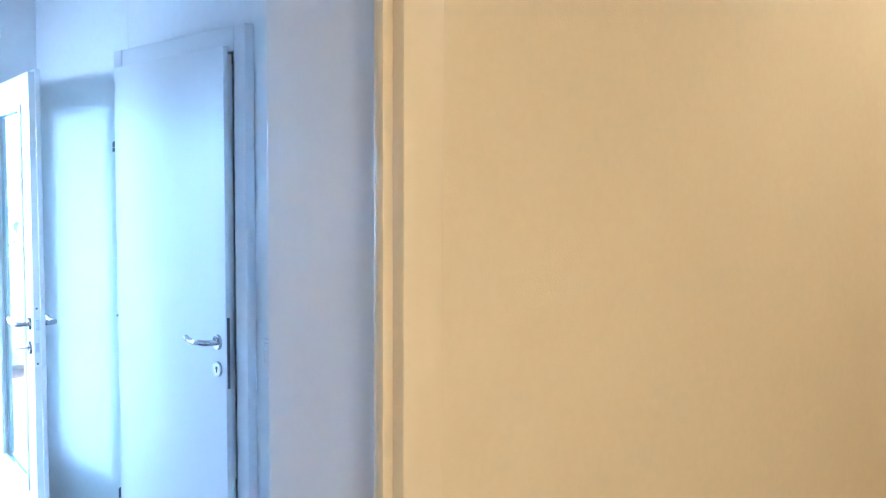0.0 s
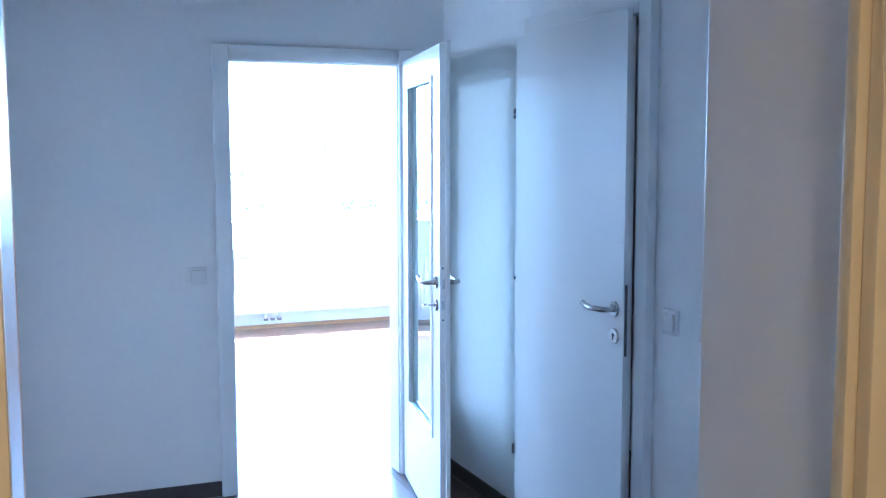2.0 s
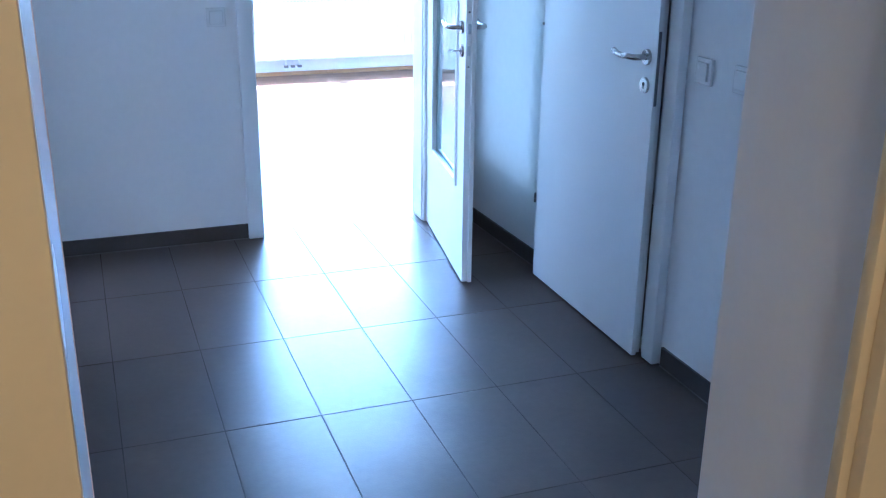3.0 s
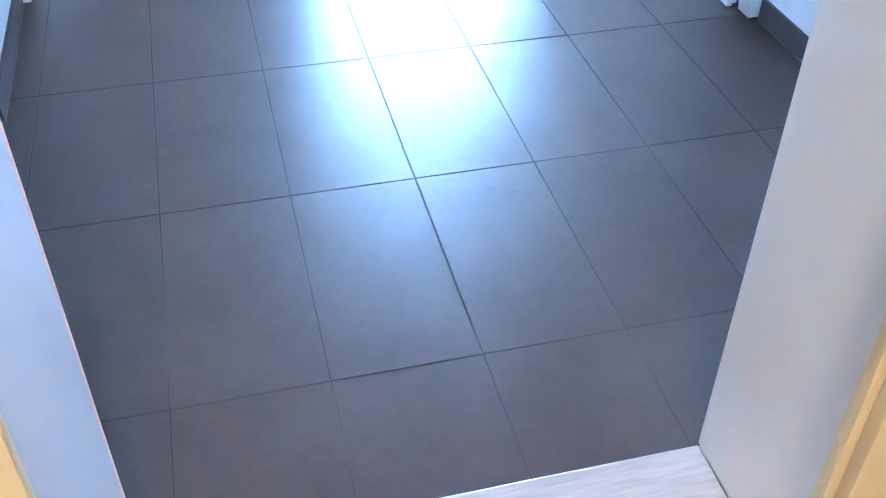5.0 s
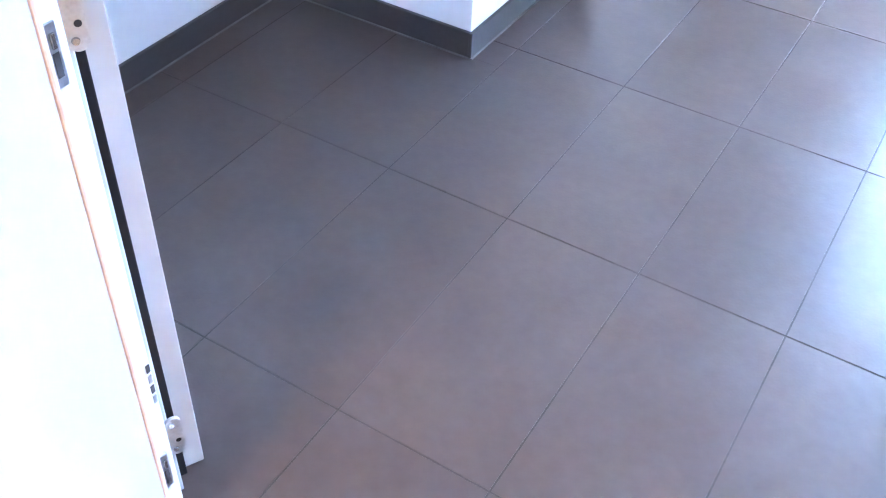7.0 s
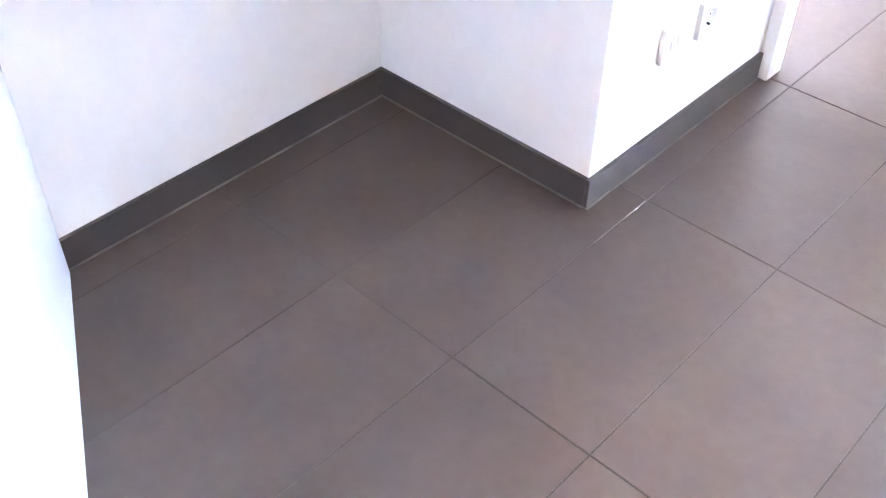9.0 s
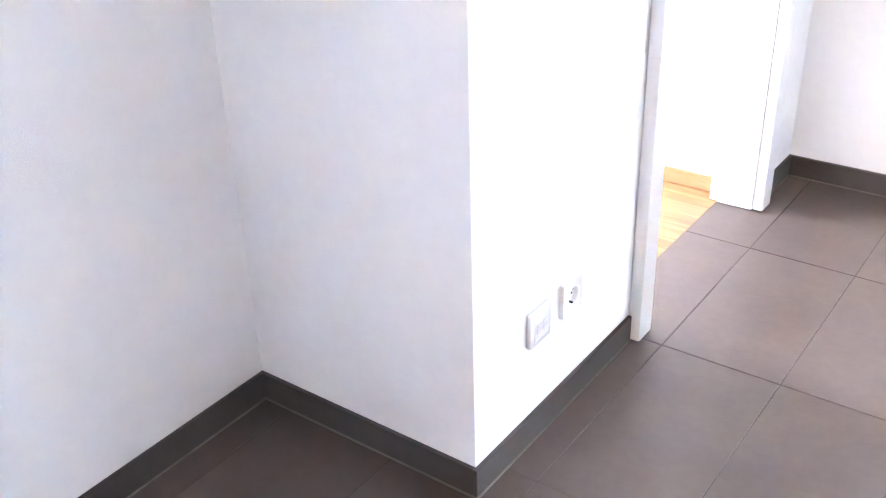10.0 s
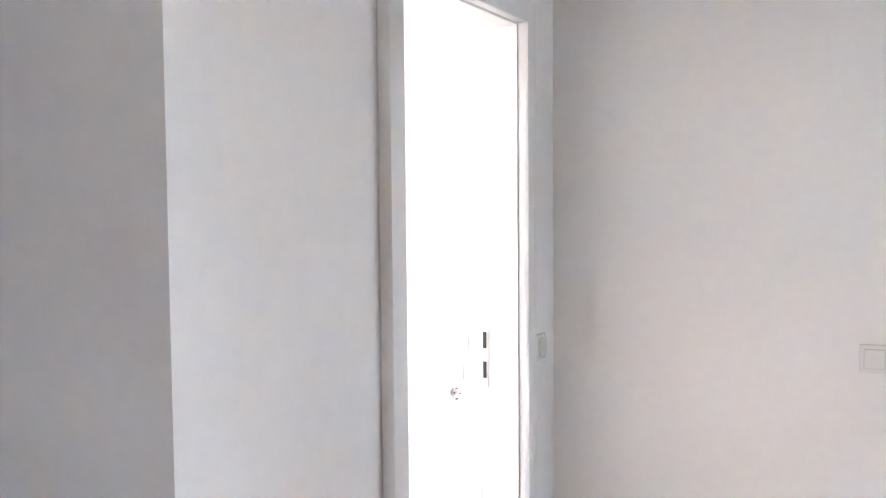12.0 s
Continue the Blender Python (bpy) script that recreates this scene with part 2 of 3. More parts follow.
# walls
structure("wall_north", PAINT, "white painted plaster wall with a doorway to the living room",
          (-0.80, LIV_W - 0.02, NORTH, 3.085, 0, TOP), (LIV_E + 0.02, 6.2, NORTH, 3.085, 0, TOP),
          (LIV_W - 0.02, LIV_E + 0.02, NORTH, 3.085, LIV_TOP + 0.02, TOP))
structure("wall_east", PAINT, "white painted plaster wall with a closet doorway",
          (EAST, EAST + 0.12, SOUTH, CLO_S - 0.02, 0, TOP),
          (EAST, EAST + 0.12, CLO_S - 0.02, CLO_N + 0.02, CLO_TOP + 0.02, TOP))
structure("wall_west", PAINT, "white painted plaster wall with a doorway to the side room",
          (-0.80, WEST, RECESS_N, R2_SOUTH - 0.02, 0, TOP), (-0.80, WEST, R2_NORTH + 0.02, NORTH, 0, TOP),
          (-0.80, WEST, R2_SOUTH - 0.02, R2_NORTH + 0.02, DOOR_TOP + 0.02, TOP))
structure("wall_recess_north", PAINT, "white painted short wall of the hall recess",
          (RECESS_W - 0.12, -0.80, RECESS_N, RECESS_N + 0.11, 0, TOP))
structure("wall_recess_west", PAINT, "white painted back wall of the hall recess",
          (RECESS_W - 0.12, RECESS_W, SOUTH, RECESS_N, 0, TOP))
structure("wall_south", PAINT, "white painted entrance wall seen from the hall",
          (RECESS_W - 0.12, ENT_W - 0.05, -0.50, SOUTH, 0, TOP), (ENT_E + 0.001, EAST + 0.12, -0.50, SOUTH, 0, TOP),
          (ENT_W - 0.05, ENT_E + 0.001, -0.50, SOUTH, ENT_TOP + 0.03, TOP))
structure("wall_landing_north", LANDING_PAINT, "ochre-yellow painted stairwell wall beside the entrance door",
          (-2.2, ENT_W - 0.05, LANDING, -0.50, 0, TOP), (ENT_E + 0.001, 2.6, LANDING, -0.50, 0, TOP),
          (ENT_W - 0.05, ENT_E + 0.001, LANDING, -0.50, ENT_TOP + 0.03, TOP))
structure("wall_landing_east", LANDING_PAINT, "ochre-yellow painted stairwell end wall", (2.6, 2.72, -3.2, -0.50, 0, TOP))
structure("wall_landing_west", LANDING_PAINT, "ochre-yellow painted stairwell end wall", (-2.32, -2.2, -3.2, -0.50, 0, TOP))
structure("wall_landing_south", LANDING_PAINT, "ochre-yellow painted stairwell back wall", (-2.32, 2.72, -3.32, -3.2, 0, TOP))
structure("wall_closet", PAINT, "plain white closet walls behind the door",
          (2.5, 2.6, SOUTH, NORTH, 0, TOP), (EAST + 0.12, 2.5, SOUTH, SOUTH + 0.1, 0, TOP))
EAST_IN = 0.034                  # how far the end of the east wall leans in towards the north corner


def lean_in(ob):
    """Slides the far end of a piece along the east wall inwards, so that it follows the wall's slant."""
    for v in ob.data.vertices:
        v.co.x -= EAST_IN * max(0.0, (v.co.y - CLO_N) / (NORTH - CLO_N))
    return ob


lean_in(structure("wall_east_far", PAINT, "white painted plaster wall past the closet", (EAST, EAST + 0.16, CLO_N + 0.02, NORTH, 0, TOP)))
# side room
structure("wall_room_north", PAINT, "white painted wall of the sunlit side room", (-4.4, -0.80, 2.70, 2.80, 0, TOP))
structure("wall_room_south", PAINT, "white painted wall of the side room", (-4.4, RECESS_W - 0.12, RECESS_N, RECESS_N + 0.11, 0, TOP))
structure("wall_room_west", PAINT, "white painted window wall of the side room",
          (-4.4, -4.2, RECESS_N + 0.11, 1.30, 0, TOP), (-4.4, -4.2, 2.60, 2.70, 0, TOP),
          (-4.4, -4.2, 1.30, 2.60, 0, 0.90), (-4.4, -4.2, 1.30, 2.60, 2.30, TOP))
# living room
WIN_W, WIN_E, WIN_LOW, WIN_HIGH = -0.35, 4.15, 0.97, 2.38
structure("wall_living_window", PAINT, "white painted parapet wall below the wide window",
          (-0.92, WIN_W, 7.25, 7.60, 0, TOP), (WIN_E, 6.32, 7.25, 7.60, 0, TOP),
          (WIN_W, WIN_E, 7.25, 7.60, 0, WIN_LOW), (WIN_W, WIN_E, 7.25, 7.60, WIN_HIGH, TOP))
structure("wall_living_west", PAINT, "white painted living room side wall", (-0.92, -0.80, 2.965, 7.25, 0, TOP))
structure("wall_living_east", PAINT, "white painted living room side wall", (6.2, 6.32, 2.965, 7.25, 0, TOP))
# ceilings
structure("ceiling", CEILING_PAINT, "plain white plaster hall ceiling", (-1.41, 2.6, -0.50, 3.085, TOP, TOP + 0.15), category="ceiling")
structure("ceiling_room", CEILING_PAINT, "plain white side room ceiling", (-4.4, -1.41, 1.0, 2.80, TOP, TOP + 0.15), category="ceiling")
structure("ceiling_living", CEILING_PAINT, "plain white living room ceiling", (-0.92, 6.32, 3.085, 7.60, TOP, TOP + 0.15), category="ceiling")
structure("ceiling_landing", CEILING_PAINT, "plain stairwell ceiling", (-2.32, 2.72, -3.32, -0.50, TOP, TOP + 0.15), category="ceiling")
structure("floor_landing", STONE, "grey-brown stone landing floor", (-2.32, 2.72, -3.32, LANDING + 0.004, -0.12, 0), category="floor")
structure("floor_closet", STONE, "plain closet floor", (EAST + 0.06, 2.6, SOUTH, NORTH, -0.12, -0.002), category="floor")


# ---- skirting of the hall: cut tiles with a pale joint at the foot ----
SK_H, SK_T = 0.073, 0.010


def skirting_run(name, x0, x1, y0, y1, material=SKIRT_TILE, label="anthracite cut-tile skirting along the white wall", h=SK_H, joint=True):
    """A run of skirting with slightly rounded top edge."""
    ob = structure(name, material, label, (x0, x1, y0, y1, 0.0035, h), bevel=0.0012, category="skirting")
    if joint:
        boxes("joint_bead", SEALANT, ob, (x0 - 0.0025 * (x1 - x0 < 0.05), x1 + 0.0025 * (x1 - x0 < 0.05),
              y0 - 0.0025 * (y1 - y0 < 0.05), y1 + 0.0025 * (y1 - y0 < 0.05), 0, 0.0033), label="thin pale joint bead")
    return ob


CW, CP = 0.075, 0.026     # door casing: width and how far it stands out
skirting_run("baseboard_north", WEST, LIV_W - CW, NORTH - SK_T, NORTH)
skirting_run("baseboard_north_east", LIV_E + CW, EAST - SK_T - EAST_IN, NORTH - SK_T, NORTH)
skirting_run("baseboard_east", EAST - SK_T, EAST, SOUTH, CLO_S - CW - 0.012)
far_skirting = lean_in(skirting_run("baseboard_east_far", EAST - SK_T, EAST, CLO_N + CW, NORTH))
for bead in far_skirting.children:
    lean_in(bead)
skirting_run("baseboard_west", WEST, WEST + SK_T, RECESS_N - SK_T, R2_SOUTH - CW)
skirting_run("baseboard_west_far", WEST, WEST + SK_T, R2_NORTH + CW, NORTH - SK_T)
skirting_run("baseboard_recess_north", RECESS_W + SK_T, WEST, RECESS_N - SK_T, RECESS_N)
skirting_run("baseboard_recess_west", RECESS_W, RECESS_W + SK_T, SOUTH, RECESS_N)
skirting_run("baseboard_room", -4.2, -0.80, 2.69, 2.70, OAK_TRIM, "oak skirting in the side room", 0.055, joint=False)
skirting_run("baseboard_living", -0.80, 6.2, 7.23, 7.25, OAK_TRIM, "oak skirting under the living room window", 0.036, joint=False)


# ---- door frames ----
def door_frame(parent, clear, wall, proud=0.026, top=DOOR_TOP, head=CW):
    """Frame in local axes: x across the opening from 0 to clear, y from 0 (hall face of the wall) to wall (other face).
    The hall side has a flat casing with rounded edges, the other side too; the lining lies between."""
    lining_l = boxes("jamb_lining", FRAME_LACQUER, parent, (-0.019, 0, -0.0003, wall + 0.0003, 0.002, top + 0.019), bevel=0.001)
    lining_r = boxes("jamb_lining", FRAME_LACQUER, parent, (clear, clear + 0.019, -0.0003, wall + 0.0003, 0.002, top + 0.019), bevel=0.001)
    boxes("head_lining", FRAME_LACQUER, parent, (0.0005, clear - 0.0005, 0.001, wall - 0.001, top, top + 0.019), bevel=0.0015)
    for y0, y1 in ((-proud, -0.0003), (wall + 0.0003, wall + 0.026)):
        boxes("casing", FRAME_LACQUER, parent, (-CW, -0.004, y0, y1, 0.002, top + head), bevel=0.005, smooth=True)
        boxes("casing", FRAME_LACQUER, parent, (clear + 0.004, clear + CW, y0, y1, 0.002, top + head), bevel=0.005, smooth=True)
        boxes("casing_head", FRAME_LACQUER, parent, (-0.0036, clear + 0.0036, y0 + 0.0004 * (y0 < 0), y1 - 0.0004 * (y0 > 0), top + 0.0045, top + head), bevel=0.005, smooth=True)
    return lining_l, lining_r


def lever_handle(parent, x, y, z, out, way, key=False):
    """A round-bar lever on a round rosette with a key rosette below; out is the leaf's outward side along y, way the lever's
    direction along x."""
    bm = bmesh.new()
    rod(bm, (x, y, z), (x, y + out * 0.009, z), 0.0265, 0.0245, 28)
    part("rosette", bm, STEEL, parent, "round brushed steel rosette", True)
    bm = bmesh.new()
    line = [(x, y + out * 0.008, z), (x, y + out * 0.030, z), (x + way * 0.004, y + out * 0.043, z), (x + way * 0.013, y + out * 0.051, z),
            (x + way * 0.030, y + out * 0.054, z), (x + way * 0.075, y + out * 0.054, z - 0.003), (x + way * 0.110, y + out * 0.052, z - 0.001),
            (x + way * 0.128, y + out * 0.050, z + 0.003), (x + way * 0.138, y + out * 0.049, z + 0.006)]
    bent_tube(bm, line, 0.0098)
    part("lever", bm, STEEL, parent, "curved round steel lever handle", True)
    zk = z - 0.092
    bm = bmesh.new()
    rod(bm, (x, y, zk), (x, y + out * 0.008, zk), 0.0265, 0.0245, 28)
    plate = part("key_rosette", bm, STEEL, parent, "round brushed steel key rosette", True)
    bm = bmesh.new()
    rod(bm, (x, y + out * 0.0081, zk + 0.004), (x, y + out * 0.0088, zk + 0.004), 0.0065, sides=14)
    box(bm, x - 0.0028, x + 0.0028, min(y + out * 0.0081, y + out * 0.0088), max(y + out * 0.0081, y + out * 0.0088), zk - 0.011, zk + 0.002)
    part("keyhole", bm, HOLE, plate)
    if key:
        bm = bmesh.new()
        rod(bm, (x, y + out * 0.006, zk), (x, y + out * 0.034, zk), 0.0032, sides=12)
        ring = [(x + way * 0.013 * math.sin(a), y + out * (0.046 - 0.012 * math.cos(a)), zk + 0.002) for a in np.linspace(0, 2 * math.pi, 15)]
        bent_tube(bm, ring, 0.0022, 8)
        part("key", bm, STEEL, parent, "small steel key left in the lock", True)


def butt_hinge(parent, x, y, z, length=0.05, radius=0.0065, metal=STEEL):
    bm = bmesh.new()
    rod(bm, (x, y, z - length / 2), (x, y, z - 0.001), radius, sides=14)
    rod(bm, (x, y, z + 0.001), (x, y, z + length / 2), radius, sides=14)
    ball(bm, (x, y, z + length / 2), radius * 0.9)
    part("hinge", bm, metal, parent, "", True)


# living room doorway: frame in the north wall, glazed leaf swung open into the hall
door_1 = thing("door_1", (LIV_W, NORTH, 0), "white door frame with open glazed door to the living room", "door", kind="structure")
door_frame(door_1, LIV_E - LIV_W, 0.12, top=LIV_TOP)
boxes("strike_plate", DARK_STEEL, door_1, (0.0005, 0.0025, -0.003, 0.020, 0.95, 1.14), bevel=0.0005)

glazed = thing("glazed_door", (1.253, 2.935, 0), "white door leaf with tall glass pane, standing wide open", "door", turn=260.9)
LW, LT = 0.842, 0.040
# local x runs from the hinges to the lock, local y through the leaf; y 0 is the face that looks back at the doorway
GL0, GL1, GB, GT = 0.150, LW - 0.150, 0.40, 1.885
leaf = boxes("leaf", LACQUER, glazed, (0, GL0, 0, LT, 0.008, 2.006), (GL1, LW, 0, LT, 0.008, 2.006),
             (GL0, GL1, 0, LT, 0.008, GB), (GL0, GL1, 0, LT, GT, 2.006))
for y0, y1 in ((-0.007, 0.009), (LT - 0.009, LT + 0.007)):
    for s in ((GL0 - 0.012, GL0 + 0.012, y0, y1, GB - 0.012, GT + 0.012), (GL1 - 0.012, GL1 + 0.012, y0, y1, GB - 0.012, GT + 0.012),
              (GL0 + 0.0125, GL1 - 0.0125, y0, y1, GB - 0.012, GB + 0.012), (GL0 + 0.0125, GL1 - 0.0125, y0, y1, GT - 0.012, GT + 0.012)):
        boxes("glazing_bead", LACQUER, glazed, s, bevel=0.003)
pane = boxes("glass_pane", DOOR_GLASS, glazed, (GL0 + 0.002, GL1 - 0.002, LT / 2 - 0.003, LT / 2 + 0.003, GB + 0.002, GT - 0.002), label="clear greenish glass pane")
pane.visible_shadow = False
boxes("lip", LACQUER, glazed, (LW + 0.0003, LW + 0.013, LT - 0.017, LT, 0.008, 2.018), (0.0, LW, LT - 0.017, LT, 2.0063, 2.018), bevel=0.002)
lock_face = boxes("lock_plate", FRAME_LACQUER, glazed, (LW, LW + 0.002, 0.003, 0.021, 0.90, 1.135), bevel=0.0006, label="white lock faceplate in the edge")
boxes("latch", ZINC, lock_face, (LW + 0.0022, LW + 0.012, 0.006, 0.018, 1.040, 1.078), bevel=0.002, label="zinc spring latch")
boxes("deadbolt", ZINC, lock_face, (LW + 0.0022, LW + 0.0045, 0.006, 0.018, 0.955, 0.992), bevel=0.0008, label="zinc dead bolt drawn in")
for z in (0.912, 1.122):
    bm = bmesh.new()
    rod(bm, (LW + 0.0021, 0.012, z), (LW + 0.0030, 0.012, z), 0.0042, 0.0034, 12)
    part("plate_screw", bm, DARK_STEEL, lock_face, "small dark screw", True)
lever_handle(glazed, LW - 0.060, 0.0, 1.058, -1, -1, key=True)
lever_handle(glazed, LW - 0.060, LT, 1.058, 1, -1)
for z in (0.30, 1.72):
    butt_hinge(glazed, -0.006, LT + 0.004, z)

# closet door, a hand's breadth short of shut
door_2 = thing("door_2", (EAST, CLO_S, 0), "white closet door frame in the side wall", "door", kind="structure", turn=90)
# local x runs along +y, local y into -x, so the frame is turned over
door_2.matrix_world = Matrix(((0, 1, 0, EAST), (1, 0, 0, CLO_S), (0, 0, 1, 0), (0, 0, 0, 1)))
door_frame(door_2, CLO_N - CLO_S, 0.12, 0.037, top=CLO_TOP, head=0.09)
boxes("rebate_strip", FRAME_LACQUER, door_2, (-0.0036, 0.0155, -0.0245, -0.0045, 0.01, CLO_TOP))

closet = thing("flush_door", (EAST - 0.044, 2.098, 0), "plain white flush door leaf standing slightly ajar", "door", turn=-90 - CLOSET_AJAR)
CL = 0.850
boxes("leaf", LACQUER, closet, (0, CL, -0.018, 0, 0.008, 2.045), bevel=0.002)
boxes("leaf_core", LACQUER, closet, (0.014, CL - 0.014, 0.0003, 0.022, 0.010, 2.022), label="rebated inner half of the leaf")
boxes("lock_plate", DARK_STEEL, closet, (CL + 0.0003, CL + 0.0018, -0.014, -0.004, 0.905, 1.145), label="lock faceplate in the edge")
lever_handle(closet, CL - 0.052, -0.018, 1.058, -1, -1)
for z in (0.345, 1.735):
    butt_hinge(closet, -0.009, -0.014, z, 0.034, 0.0085, DARK_STEEL)
bm = bmesh.new()
ball(bm, (0.004, -0.019, 1.07), 0.006)
part("door_stud", bm, STEEL, closet, "tiny steel stud", True)

# side room doorway: frame only, the leaf stands inside the room out of sight
door_3 = new("door_3")
tagged(door_3, "white door frame of the bright side room, open", "door", kind="structure")
door_3.matrix_world = Matrix(((0, -1, 0, WEST), (1, 0, 0, R2_SOUTH), (0, 0, 1, 0), (0, 0, 0, 1)))
door_frame(door_3, R2_NORTH - R2_SOUTH, 0.115, 0.034)
RW = R2_NORTH - R2_SOUTH
strike = boxes("strike_plate", PLASTIC, door_3, (RW - 0.0022, RW - 0.0003, 0.096, 0.118, 0.93, 1.13), bevel=0.0006, label="pale strike plate")
for z0, z1 in ((0.955, 1.005), (1.045, 1.095)):
    boxes("strike_slot", HOLE, strike, (RW - 0.0030, RW - 0.0024, 0.101, 0.112, z0, z1), label="dark latch slot")

# ---- entrance: frame, threshold and the leaf folded back against the recess ----
entrance = thing("door_4", (0, 0, 0), "white entrance door frame between stairwell and hall", "door frame", kind="structure")
boxes("jamb_lining", FRAME_LACQUER, entrance, (ENT_E - 0.004, ENT_E, -0.640, SOUTH, 0.014, ENT_TOP), bevel=0.0015)
boxes("frame_bead", OCHRE_LACQUER, entrance, (0.565, 0.6075, -0.652, -0.632, 0.014, ENT_TOP), bevel=0.002, smooth=True)
boxes("outer_frame", OCHRE_LACQUER, entrance, (0.580, 0.652, -0.676, -0.652, 0.014, ENT_TOP + 0.06), bevel=0.004, smooth=True)
boxes("jamb_lining", SATIN, entrance, (ENT_W - 0.030, ENT_W, -0.655, -0.345, 0.014, ENT_TOP), bevel=0.002)
boxes("edge_band", CHIPBOARD, entrance, (ENT_W - 0.010, ENT_W + 0.0012, -0.3445, -0.3365, 0.014, ENT_TOP), bevel=0.003, label="bare pinkish edge band")
boxes("rebate", FRAME_LACQUER, entrance, (-0.420, -0.390, -0.345, -0.281, 0.014, ENT_TOP + 0.03), bevel=0.0015)
boxes("outer_frame", OCHRE_LACQUER, entrance, (-0.412, ENT_W + 0.003, -0.676, -0.6555, 0.014, ENT_TOP + 0.06), bevel=0.004, smooth=True)
boxes("head_lining", FRAME_LACQUER, entrance, (ENT_W - 0.03, ENT_E, -0.650, SOUTH, ENT_TOP + 0.001, ENT_TOP + 0.03))
structure("threshold", SILL_WOOD, "pale wooden threshold board under the entrance door", (ENT_W - 0.045, ENT_E - 0.0045, -0.660, -0.313, -0.02, 0.012), bevel=0.003, category="threshold")


def bolt_plate(z0, z1, tongue):
    """Zinc keep let into the rebate of the entrance frame."""
    p = boxes("keep_plate", ZINC, entrance, (-0.3898, -0.3875, -0.308, -0.292, z0, z1), bevel=0.0006, label="zinc security keep in the rebate")
    boxes("keep_slot", DARK_STEEL, p, (-0.3873, -0.3868, -0.304, -0.296, z0 + 0.012, z0 + (z1 - z0) * 0.55))
    if tongue:
        boxes("keep_tongue", STEEL, p, (-0.3873, -0.3845, -0.303, -0.297, z0 + (z1 - z0) * 0.62, z1 - 0.010), bevel=0.001)


bolt_plate(0.787, 0.860, True)
bolt_plate(0.075, 0.152, True)
bolt_plate(1.45, 1.57, True)

LEAF_TURN = math.degrees(math.atan2(0.251 + 0.206, -1.262 + 0.415))
entry_leaf = thing("entrance_door", (-0.415, -0.206, 0), "white satin entrance door leaf folded back against the recess wall", "door", turn=LEAF_TURN)
# local x runs from the hinges to the lock; local +y... the face towards the hall is y 0, the leaf lies at y > 0
EL = 0.958
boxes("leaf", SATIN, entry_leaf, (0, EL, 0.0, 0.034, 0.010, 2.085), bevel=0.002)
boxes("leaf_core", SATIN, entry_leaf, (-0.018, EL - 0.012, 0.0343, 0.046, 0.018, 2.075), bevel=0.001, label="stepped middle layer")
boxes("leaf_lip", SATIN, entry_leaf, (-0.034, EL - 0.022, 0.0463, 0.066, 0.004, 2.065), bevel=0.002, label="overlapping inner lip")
boxes("rubber_seal", RUBBER, entry_leaf, (-0.0275, -0.0183, 0.0345, 0.0462, 0.03, 2.06), bevel=0.002, label="black rubber seal along the edge")
for z0, z1 in ((0.105, 0.187), (0.805, 0.917), (1.75, 1.86)):
    bm = bmesh.new()
    box(bm, -0.0400, -0.0345, 0.0290, 0.0530, z0 + 0.012, z1 - 0.012)
    rod(bm, (-0.0400, 0.0410, z0 + 0.012), (-0.0345, 0.0410, z0 + 0.012), 0.012, sides=20)
    rod(bm, (-0.0400, 0.0410, z1 - 0.012), (-0.0345, 0.0410, z1 - 0.012), 0.012, sides=20)
    hinge = part("hinge_plate", bm, ZINC, entry_leaf, "rounded zinc hinge plate", True)
    for zs in (z0 + 0.013, z1 - 0.013):
        bm = bmesh.new()
        rod(bm, (-0.0402, 0.0440, zs), (-0.0425, 0.0440, zs), 0.0048, 0.0040, 14)
        part("hinge_screw", bm, STEEL, hinge, "", True)
    bm = bmesh.new()
    rod(bm, (-0.0402, 0.0380, z0 + 0.032), (-0.0406, 0.0380, z0 + 0.032), 0.0042, sides=14)
    part("screw_hole", bm, HOLE, hinge, "dark empty screw hole")
# a row of drilled lock pockets in the rebate
for k, z in enumerate((0.262, 0.283, 0.304, 0.325)):
    bm = bmesh.new()
    box(bm, -0.3898, -0.3882, -0.2895, -0.2830, z, z + 0.015, bevel=0.0007)
    part("bolt_pocket", bm, DARK_STEEL if k % 2 else ZINC, entrance, "small steel bolt pocket")


# ---- switches and sockets ----
def square_ring(bm, outer, inner, z0, z1, yc=0.0, round_edge=0.0028):
    """A square frame with an open middle and a rounded outer top edge."""
    loops = [(outer, z0), (outer, z1 - round_edge), (outer - round_edge * 0.3, z1 - round_edge * 0.3), (outer - round_edge, z1), (inner, z1), (inner, z0)]
    rings = [[bm.verts.new((sx * r, yc + sy * r, z)) for sx, sy in ((-1, -1), (1, -1), (1, 1), (-1, 1))] for r, z in loops]
    for p, q in zip(rings, rings[1:] + rings[:1]):
        for k in range(4):
            bm.faces.new((p[k], p[(k + 1) % 4], q[(k + 1) % 4], q[k]))


def socket_face(bm, yc, half, radius, z0, z1, sides=32):
    """A square face with a round well sunk into it; the floor of the well lies at z0, the face at z1."""
    turn = [2 * math.pi * k / sides for k in range(sides)]
    edge = [half / max(abs(math.cos(a)), abs(math.sin(a))) for a in turn]
    lines = [(edge, z0 - 0.0006), (edge, z1), ([radius + 0.0012] * sides, z1), ([radius] * sides, z1 - 0.0010), ([radius - 0.0006] * sides, z0)]
    rings = [[bm.verts.new((r * math.cos(a), yc + r * math.sin(a), z)) for r, a in zip(rs, turn)] for rs, z in lines]
    for p, q in zip(rings, rings[1:]):
        for k in range(sides):
            bm.faces.new((p[k], p[(k + 1) % sides], q[(k + 1) % sides], q[k]))
    bm.faces.new(rings[-1])


